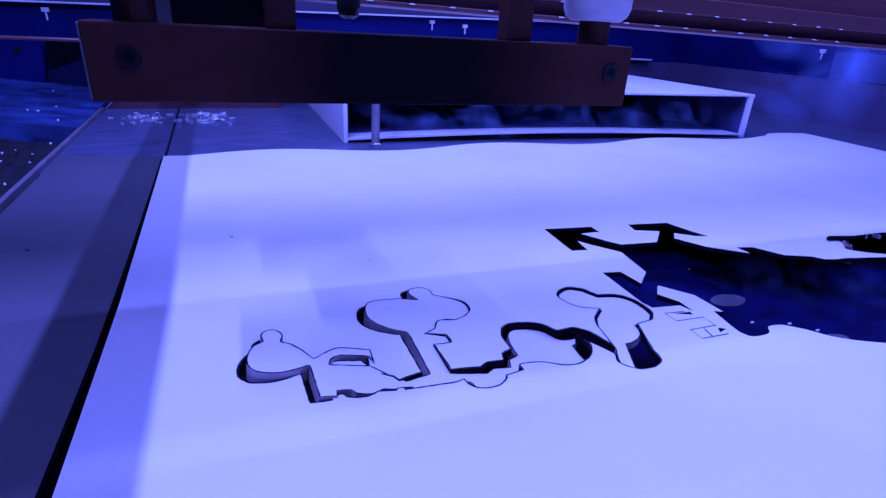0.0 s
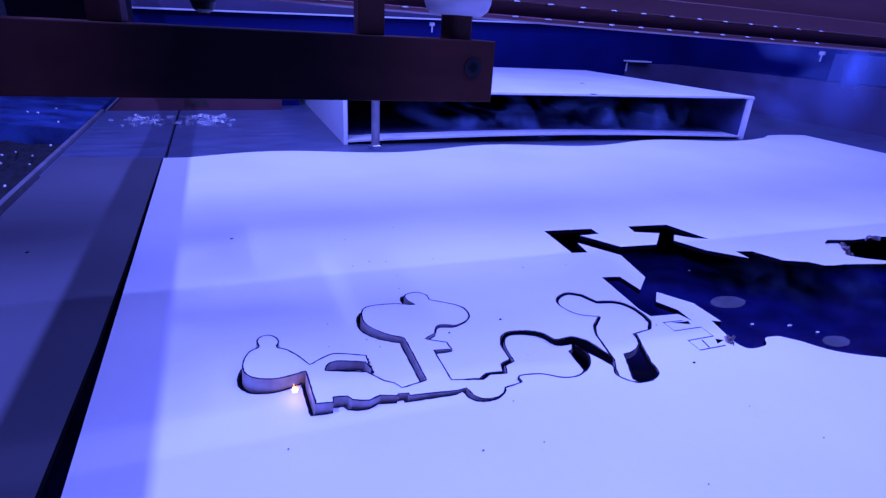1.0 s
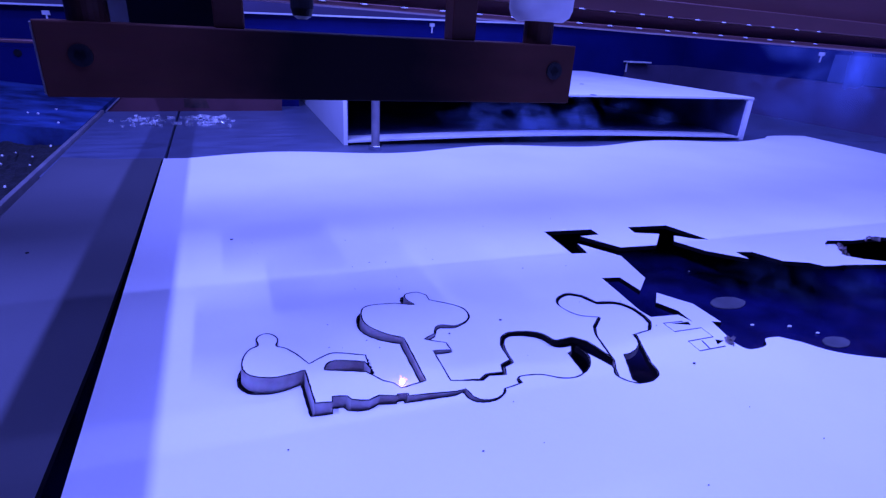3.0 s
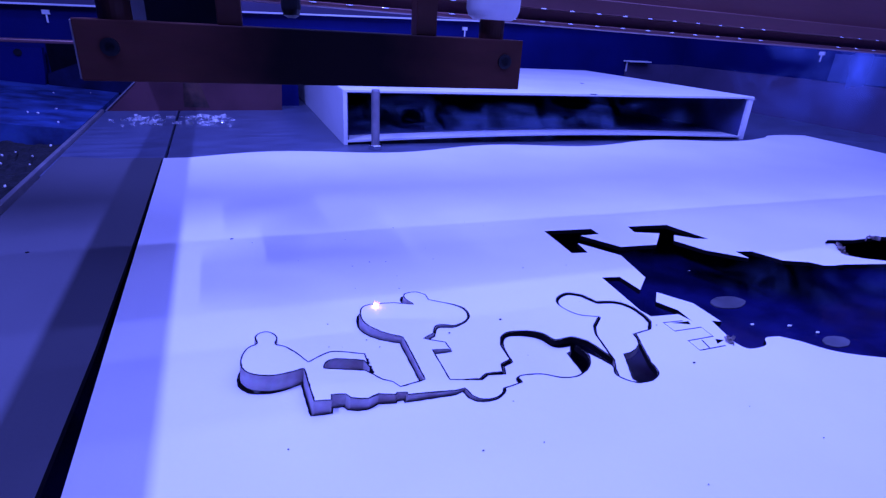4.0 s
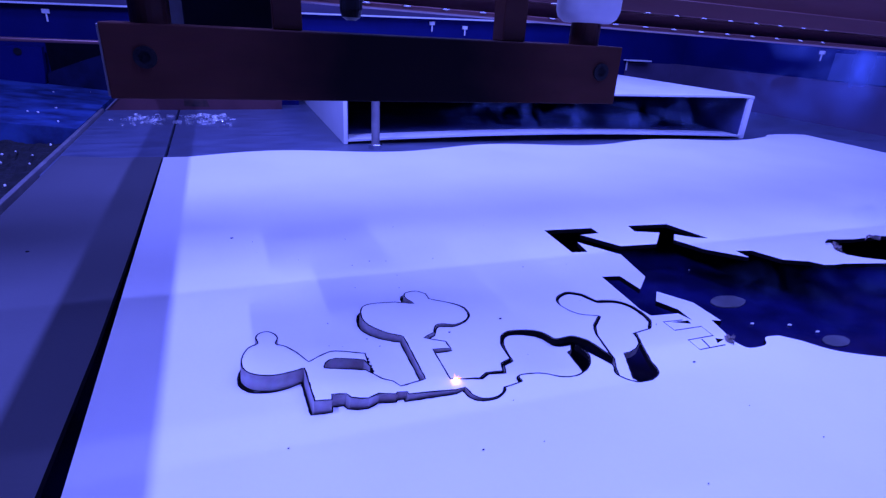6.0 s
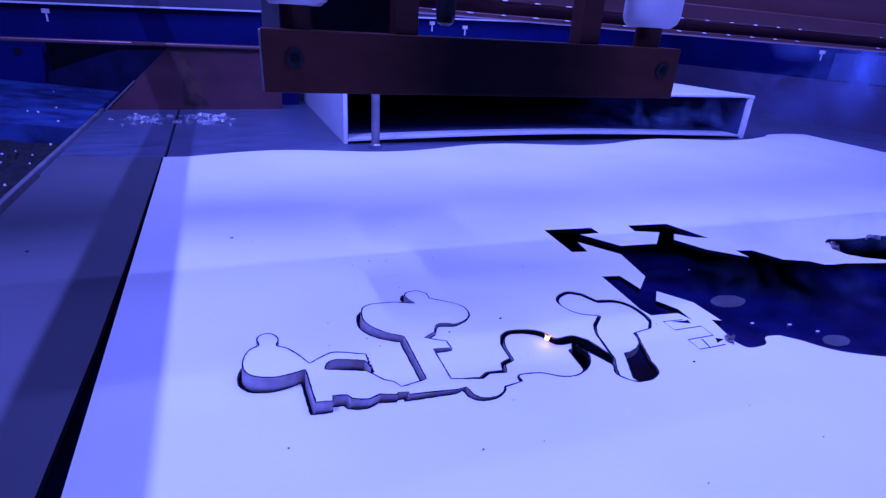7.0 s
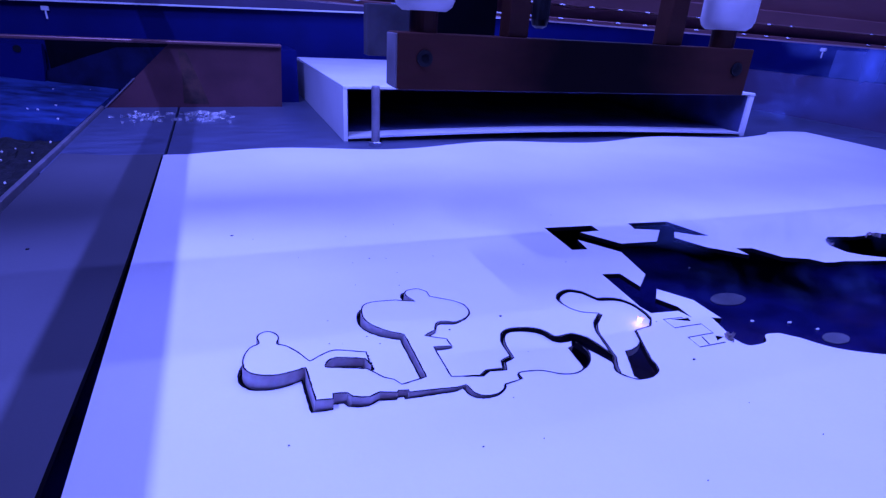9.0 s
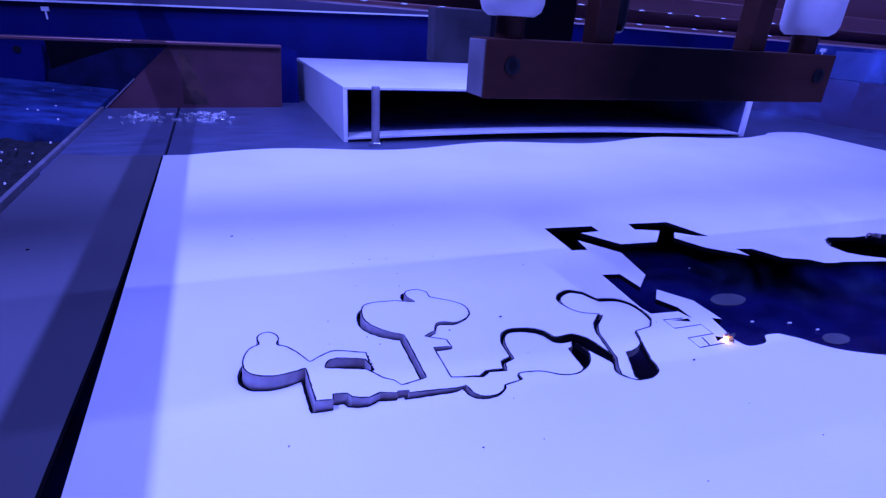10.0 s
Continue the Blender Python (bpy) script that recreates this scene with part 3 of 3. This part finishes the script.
frame_left = tagged(new("machine_frame"), "dirty blue-grey side frame of the machine with soot", "frame")
part("table_edge", boxed(-0.2295, 0.20, -0.030, -0.2235, 1.318, 0.001, bevel=0.001), GREYBAR, frame_left, "bright bare metal edge")
bm = slab([[(-0.75, 1.09), (-0.2303, 1.09), (-0.2303, 1.60), (-0.75, 1.60)]], 0, 0.045)
for v in bm.verts:
    if v.co.z > -0.01:
        v.co.z = 0.001 + (-0.2303 - v.co.x) * 0.12
part("ledge", bm, [DIRTY, DIRTY], frame_left, "pale dirty ledge")
part("gutter", boxed(-0.75, 0.20, -0.045, -0.240, 1.089, -0.030), DUST, frame_left, "sooty gutter")
bm = slab([[(-0.375, 0.0), (-0.10, 0.0), (-0.10, 0.105), (-0.22, 0.100), (-0.30, 0.072), (-0.372, 0.044)]], 0, 0.006)
bmesh.ops.transform(bm, matrix=Matrix.Translation((0, 1.590, 0)) @ Matrix.Rotation(radians(90), 4, "X"), verts=bm.verts[:])
part("back_plate", bm, [material("sooty_blue_paint", (0.006, 0.010, 0.055), 0.6, spec=0.12, spot=0.3, scale=22, bump=0.15)] * 2, frame_left, "sooty dark blue plate")
# flat sheet; the recess's shade is put into its near-black colour
part("recess_panel", boxed(-0.365, 1.596, 0.0, -0.09, 1.604, 0.112), NEARBLACK, frame_left, "near-black flat panel standing in for a shaded recess")
bm = slab([[(-0.60, 0.0), (-0.382, 0.0), (-0.374, 0.05), (-0.370, 0.103), (-0.60, 0.105)]], 0, 0.02)
bmesh.ops.transform(bm, matrix=Matrix.Translation((0, 1.58, 0)) @ Matrix.Rotation(radians(90), 4, "X"), verts=bm.verts[:])
bracket = part("bracket", bm, [BLUE, BLUE], frame_left, "blue bracket plate")
for x, z in ((-0.418, 0.092), (-0.470, 0.090), (-0.400, 0.012)):
    hole = part("bolt", lathe([(0.008, -0.003), (0.008, 0.002)], 16, "y"), BLACK, bracket)
    hole.location = (x, 1.5795, z)

rng = random.Random(9)
bm = bmesh.new()
nx, ny = 44, 110
grid = [[bm.verts.new((-0.46 + 0.225 * i / nx, 0.62 + 0.465 * k / ny, 0)) for i in range(nx + 1)] for k in range(ny + 1)]
for row in grid:
    for v in row:
        h = 0.5 + 0.5 * noise.noise(v.co * 16) + 0.35 * noise.noise(v.co * 45) + 0.2 * noise.noise(v.co * 130)
        v.co.z = -0.031 + 0.024 * max(0.0, h - 0.15)
for k in range(ny):
    for i in range(nx):
        bm.faces.new((grid[k][i], grid[k][i + 1], grid[k + 1][i + 1], grid[k + 1][i]))
tagged(link("soot_heap", bm, DUST), "heap of black soot and cutting dust in the gutter", "soot", kind="stuff")
for i in range(28):
    r = rng.uniform(0.0008, 0.0022)
    bm = bmesh.new()
    bmesh.ops.create_icosphere(bm, subdivisions=1, radius=r)
    for v in bm.verts:
        v.co += v.co * rng.uniform(-0.3, 0.4)
    far_off = i > 21
    o = link("bright_chip", bm, SCRAP)
    o.location = (-0.25 - 0.015 * (i - 21), rng.uniform(1.12, 1.53), 0.0034 + 0.0018 * (i - 21) + r * 0.7) if far_off else (rng.uniform(-0.36, -0.25), rng.uniform(0.70, 1.07), -0.012)
    tagged(o, "tiny bright chip on the sooty side frame", "chip", group="chips on the side frame")

# clear plastic curls swept to the back of the table
for i in range(90):
    w1, turns, r = rng.uniform(0.0015, 0.007), rng.uniform(0.6, 1.6), rng.uniform(0.0015, 0.006)
    bm = bmesh.new()
    low, top = [], []
    n = 9
    for k in range(n):
        a = turns * math.pi * k / (n - 1)
        p = Vector((r * math.cos(a) * 1.6, r * math.sin(a), 0))
        low.append(bm.verts.new(p)), top.append(bm.verts.new(p + Vector((rng.uniform(-0.001, 0.001), 0, w1))))
    for k in range(n - 1):
        bm.faces.new((low[k], low[k + 1], top[k + 1], top[k]))
    bmesh.ops.solidify(bm, geom=bm.faces[:], thickness=0.0004)
    o = link("plastic_curl", bm, CLEAR if i % 6 else SCRAP)
    side_bias = rng.choice((-0.150, -0.125, -0.030, -0.010, -0.055))
    o.location = (side_bias + rng.gauss(0, 0.022), rng.choice((1.205, 1.225, 1.16)) + rng.gauss(0, 0.014), -0.0042)
    o.rotation_euler = (rng.uniform(-0.6, 0.6), 0, rng.uniform(0, 6.28))
    tagged(o, "small clear plastic curl lying on the steel plate", "plastic scrap", group="plastic scraps")

clip_wall = tagged(new("wall_clip"), "small pale cable clip on the rear panel", "clip")
part("base", boxed(-0.008, -0.006, -0.004, 0.008, 0, 0.006, bevel=0.001), CARD, clip_wall)
part("tail", boxed(-0.0015, -0.005, -0.022, 0.002, -0.002, -0.004, bevel=0.0006), CARD, clip_wall)
clip_wall.location = (-0.354, 1.6195, 0.180)
tagged(clip_wall, group="clips on the panels")
copy_thing(clip_wall, pose(0.625, 1.6195, 0.203))
copy_thing(clip_wall, pose(0.735, 1.6195, 0.196))
copy_thing(clip_wall, pose(1.6595, 1.10, 0.185, 0, 0, -90))
hook = tagged(link("corner_bracket", box(boxed(1.375, 1.585, 0.118, 1.475, 1.6195, 0.1225, bevel=0.001), 1.383, 1.608, 0.085, 1.387, 1.612, 0.118), CARD), "pale bent bracket on the rear panel", "bracket")
patch = tagged(link("window_panel", boxed(1.645, 0.30, 0.113, 1.6595, 1.055, 0.187, bevel=0.002), HAZY), "hazy blue panel on the upper side wall", "panel")
rail = tagged(link("side_rail", boxed(-0.190, -0.60, 0.300, -0.146, 1.50, 0.325, bevel=0.002), BEAM), "brown side rail that carries the gantry", "rail")


# ---- smoke, thin drifting wisps ----
def smoke_material(name, density, scale, thin=0.50):
    m = bpy.data.materials.new(name)
    m.use_nodes = True
    nt = m.node_tree
    n, l = nt.nodes, nt.links
    out = n["Material Output"]
    n.remove(n["Principled BSDF"])
    tc, tex, tex2 = n.new("ShaderNodeTexCoord"), n.new("ShaderNodeTexNoise"), n.new("ShaderNodeTexGradient")
    tex.inputs["Scale"].default_value, tex.inputs["Detail"].default_value, tex.inputs["Distortion"].default_value = scale, 3, 1.2
    tex2.gradient_type = "SPHERICAL"
    mp = n.new("ShaderNodeMapping")
    mp.inputs["Location"].default_value, mp.inputs["Scale"].default_value = (-1, -1, -1), (2, 2, 2)
    l.new(tc.outputs["Generated"], mp.inputs["Vector"]), l.new(mp.outputs[0], tex2.inputs["Vector"])
    l.new(tc.outputs["Object"], tex.inputs["Vector"])
    ramp = n.new("ShaderNodeMapRange")
    ramp.inputs["From Min"].default_value, ramp.inputs["From Max"].default_value, ramp.inputs["To Max"].default_value = thin, thin + 0.55, density
    l.new(tex.outputs["Fac"], ramp.inputs["Value"])
    mul = n.new("ShaderNodeMath")
    mul.operation = "MULTIPLY"
    l.new(ramp.outputs[0], mul.inputs[0]), l.new(tex2.outputs["Fac"], mul.inputs[1])
    tr, df, mx = n.new("ShaderNodeBsdfTransparent"), n.new("ShaderNodeBsdfTranslucent"), n.new("ShaderNodeMixShader")
    dd, ad = n.new("ShaderNodeBsdfDiffuse"), n.new("ShaderNodeAddShader")
    df.inputs["Color"].default_value, dd.inputs["Color"].default_value = (0.24, 0.38, 0.80, 1), (0.24, 0.38, 0.80, 1)
    l.new(df.outputs[0], ad.inputs[0]), l.new(dd.outputs[0], ad.inputs[1])
    l.new(mul.outputs[0], mx.inputs["Fac"]), l.new(tr.outputs[0], mx.inputs[1]), l.new(ad.outputs[0], mx.inputs[2])
    l.new(mx.outputs[0], out.inputs["Surface"])
    return m


SMOKE = smoke_material("smoke", 0.62, 9, 0.42)
HAZE = smoke_material("smoke_haze", 0.95, 5, 0.28)
THIN = smoke_material("smoke_thin", 0.36, 16, 0.40)


def wisp(w, h, seed, mat=None):
    """A wavy upright veil of smoke, w wide and h high."""
    bm = bmesh.new()
    nx, nz = 18, 10
    g = [[bm.verts.new((w * (i / nx - 0.5), min(0.03, 0.07 * w) * noise.noise(Vector((i * 0.25, k * 0.3, seed))) + 0.01 * k / nz, h * k / nz)) for i in range(nx + 1)] for k in range(nz + 1)]
    for k in range(nz):
        for i in range(nx):
            bm.faces.new((g[k][i], g[k][i + 1], g[k + 1][i + 1], g[k + 1][i]))
    return tagged(link("smoke_wisp", bm, mat or SMOKE, smooth=True), "thin drifting wisp of bluish laser smoke", "smoke", group="smoke wisps")


WISPS = [(wisp(0.45, 0.09, 1.3), [(0, 0.42, 0.87), (1, 0.50, 0.87), (2, 0.60, 0.88), (4.5, 0.72, 0.875), (6, 0.9, 0.88), (7.5, 1.02, 0.87), (10, 1.35, 0.90)], 0.004),
         (wisp(0.30, 0.08, 4.1), [(0, 0.90, 0.88), (1, 0.84, 0.89), (2.5, 0.58, 0.86), (4.5, 0.50, 0.86), (7.5, 1.20, 0.95), (10, 1.42, 1.02)], 0.006),
         (wisp(0.12, 0.05, 7.7, THIN), [(0, 0.46, 0.30), (2.5, 0.47, 0.30), (5.5, 0.45, 0.29), (7.5, 0.42, 0.305), (8.5, 0.40, 0.30), (10, 0.42, 0.30)], -0.034),
         (wisp(0.6, 0.16, 11.2), [(0, 1.48, 0.92), (5, 1.40, 0.96), (10, 1.46, 0.90)], 0.01),
         (wisp(0.62, 0.30, 15.7, HAZE), [(0, 1.33, 0.80), (2.5, 1.37, 0.82), (5, 1.42, 0.84), (7.5, 1.40, 0.82), (8.5, 1.45, 0.84), (10, 1.62, 0.92)], 0.005),
         (wisp(0.17, 0.065, 19.4, THIN), [(0, 0.53, 0.245), (2.5, 0.53, 0.25), (5, 0.57, 0.24), (7.5, 0.52, 0.25), (10, 0.53, 0.245)], -0.038),
         (wisp(0.34, 0.060, 31.5, SMOKE), [(0, 0.95, 0.30), (5, 0.90, 0.31), (6.8, 0.58, 0.30), (7.5, 0.50, 0.31), (8.5, 0.47, 0.31), (9, 0.46, 0.31), (10, 0.62, 0.30)], 0.003),
         (wisp(0.34, 0.09, 23.8, THIN), [(0, 0.66, 0.86), (1, 0.72, 0.86), (2.5, 0.62, 0.86), (4.5, 0.30, 0.87), (7.5, 0.95, 0.90), (10, 1.25, 0.95)], 0.004)]


# ---- things that move ----
def motions():
    track = [(0, -0.0581, 0.3145), (0.5, -0.1159, 0.3276), (1, -0.1434, 0.3501), (1.5, -0.156, 0.4009), (2, -0.1288, 0.3751), (2.5, -0.1136, 0.3595),
             (2.7, -0.1057, 0.359), (3.2, -0.075, 0.338), (3.8, -0.0945, 0.4118), (4, -0.0796, 0.4264), (4.5, -0.046, 0.4357), (5, -0.0186, 0.3929),
             (5.5, -0.0556, 0.3682), (5.7, -0.0558, 0.3554), (5.95, -0.055, 0.332), (6.4, -0.012, 0.340), (6.8, 0.0043, 0.369), (7, 0.0274, 0.3572),
             (7.5, 0.0596, 0.3225), (8, 0.0827, 0.3727), (8.5, 0.0769, 0.4017), (9, 0.1161, 0.3604), (9.5, 0.1458, 0.3324), (10, 0.1633, 0.3158)]
    # the gantry stands a little askew to the sheet: the carriage slides along it, and it moves across its own length
    turn = radians(ASKEW)
    track = [(t, 0.0031 + 0.9957 * x - 0.007 * y, 0.0244 + 0.0455 * x + 0.9247 * y) for t, x, y in track]
    walk(carriage, [(t, pose(x, y, 0, 0, 0, ASKEW)) for t, x, y in track])
    rows = [(t, y * math.cos(turn) - x * math.sin(turn)) for t, x, y in track]
    walk(gantry, [(t, pose(-d * math.sin(turn), d * math.cos(turn), 0, 0, 1.0, ASKEW)) for t, d in rows])
    burn = [(0, 0.1190, 0.2500), (0.1, 0.1117, 0.2487), (0.2, 0.0875, 0.2401), (0.3, 0.0780, 0.2398), (0.4, 0.0676, 0.2372), (0.5, 0.0518, 0.2387), (0.6, 0.0465,
            0.2394), (0.7, 0.0343, 0.2366), (0.8, 0.0311, 0.2431), (0.9, 0.0313, 0.2544), (1, 0.0245, 0.2604), (1.1, 0.0136, 0.2651), (1.2, -0.0017, 0.2697),
            (1.3, -0.0036, 0.2797), (1.4, -0.0038, 0.2892), (1.5, 0.0103, 0.3124), (1.7, 0.0235, 0.3219), (1.9, 0.0301, 0.3042), (2, 0.0365, 0.2889), (2.2,
            0.0642, 0.2875), (2.3, 0.0739, 0.2825), (2.4, 0.0716, 0.2696), (2.5, 0.0567, 0.2739), (2.6, 0.0482, 0.2773), (2.7, 0.0622, 0.2684), (2.9, 0.0792,
            0.2543), (3.2, 0.0970, 0.2426), (3.5, 0.0975, 0.2887), (3.8, 0.0758, 0.3197), (3.9, 0.0783, 0.3280), (4, 0.0964, 0.3444), (4.2, 0.1207, 0.3389), (4.4,
            0.1231, 0.3418), (4.5, 0.1269, 0.3503), (4.6, 0.1357, 0.3467), (4.8, 0.1458, 0.3283), (5, 0.1550, 0.3049), (5.2, 0.1340, 0.2995), (5.4, 0.1197,
            0.2905), (5.5, 0.1172, 0.2830), (5.6, 0.1257, 0.2781), (5.7, 0.1174, 0.2688), (5.9, 0.1139, 0.2394), (6.2, 0.1390, 0.2380), (6.5, 0.1615, 0.2483),
            (6.8, 0.1764, 0.2751), (7, 0.1983, 0.2619), (7.1, 0.2032, 0.2565), (7.3, 0.2134, 0.2493), (7.5, 0.2297, 0.2277), (7.6, 0.2393, 0.2426), (7.8, 0.2428,
            0.2679), (8, 0.2571, 0.2775), (8.2, 0.2390, 0.2914), (8.4, 0.2393, 0.3108), (8.6, 0.2638, 0.3108), (8.8, 0.2795, 0.2912), (9, 0.2794, 0.2593), (9.2,
            0.3000, 0.2560), (9.4, 0.3235, 0.2516), (9.5, 0.3041, 0.2239), (10, 0.3239, 0.2192)]
    heat = []
    for t, x, y in burn:
        z = 0.0012 + (HINGE - y) * math.tan(radians(np.interp(t, (0, 0.1, 0.2, 0.4, 0.7, 1), (2.5, 2.5, 1.5, 0.8, 0.1, 0))))
        z += max(0.0, (0.126 - x) * 0.063) * min(1.0, t / 1.5) + 0.0010
        z += max(0.0, (y - 0.25) * 0.030) * np.interp(t, (1, 3.8, 5.6, 7), (0, 1, 1, 0)) * (x < 0.165)
        if t == 0:
            heat += [(0, pose(x, y, -0.025)), (0.04, pose(x, y, -0.025))]
            continue
        heat.append((t, pose(x * (1 - z / EYE[2]), y * (1 - z / EYE[2]), z)))
    walk(spark, heat)
    for o, rows, z in WISPS:
        walk(o, [(t, pose(x, y, z, 0, 0, -20)) for t, x, y in rows])
    walk(flap, [(0, pose(0.020, -0.006, 0)), (1, pose(0.018, -0.005, 0)), (2.5, pose(0.015, -0.004, 0)), (5.5, pose(0.009, -0.003, 0)), (8, pose(0.003, 0, 0)), (10, pose(-0.004, 0.002, 0))])
    hinge = Matrix.Translation((0, HINGE, 0))

    def lift(a):
        return hinge @ pose(0, 0, 0, -a) @ hinge.inverted()

    settle = [(0, 2.5), (0.1, 2.5), (0.2, 1.5), (0.4, 0.8), (0.7, 0.1), (1, 0), (10, 0)]
    walk(near_half, [(t, lift(a)) for t, a in settle])
    pivot = Matrix.Translation((0.147, 0.25, 0))

    def tilt(dx, dz, rx, ry, rz):
        return pose(dx, 0, dz) @ pivot @ pose(0, 0, 0, rx, ry, rz) @ pivot.inverted()

    corner = Matrix.Translation((0.06, 0.236, 0))
    first, second, last = lift(2.5) @ pose(0.004, 0, 0) @ corner @ pose(0, 0, 0, 3.2, 3.6, 0) @ corner.inverted(), lift(1.4) @ tilt(0.0035, 0, 0, 1.8, 0), tilt(0.0014, -0.0006, 1.0, 3.8, 0)
    walk(small_piece, [(0, lift(2.5) @ pose(0, 0, -0.002)), (0.1, lift(2.5) @ pose(0, 0, -0.002)), (0.2, lift(1.4) @ pose(0, 0, -0.0015)), (0.6, pose(0, 0, -0.0012)), (5, pose(0, 0, -0.0012)), (10, pose(0.0015, -0.0008, -0.0016))])
    walk(piece, [(0, first), (0.1, first), (0.2, second), (0.6, tilt(0.0020, -0.0008, 0, 3.2, 0)), (1.8, tilt(0.0016, -0.0006, 1.2, 4.0, 0)), (2.6, tilt(0.0015, -0.0006, 1.3, 4.1, 0)),
                 (3.8, tilt(0.0006, -0.0008, 1.1, 4.9, 0)), (5.6, tilt(0.0006, -0.0008, 1.1, 4.9, 0)), (6.8, tilt(0.0014, -0.0006, 1.1, 3.9, 0)), (8.2, last), (10, last)])


motions()
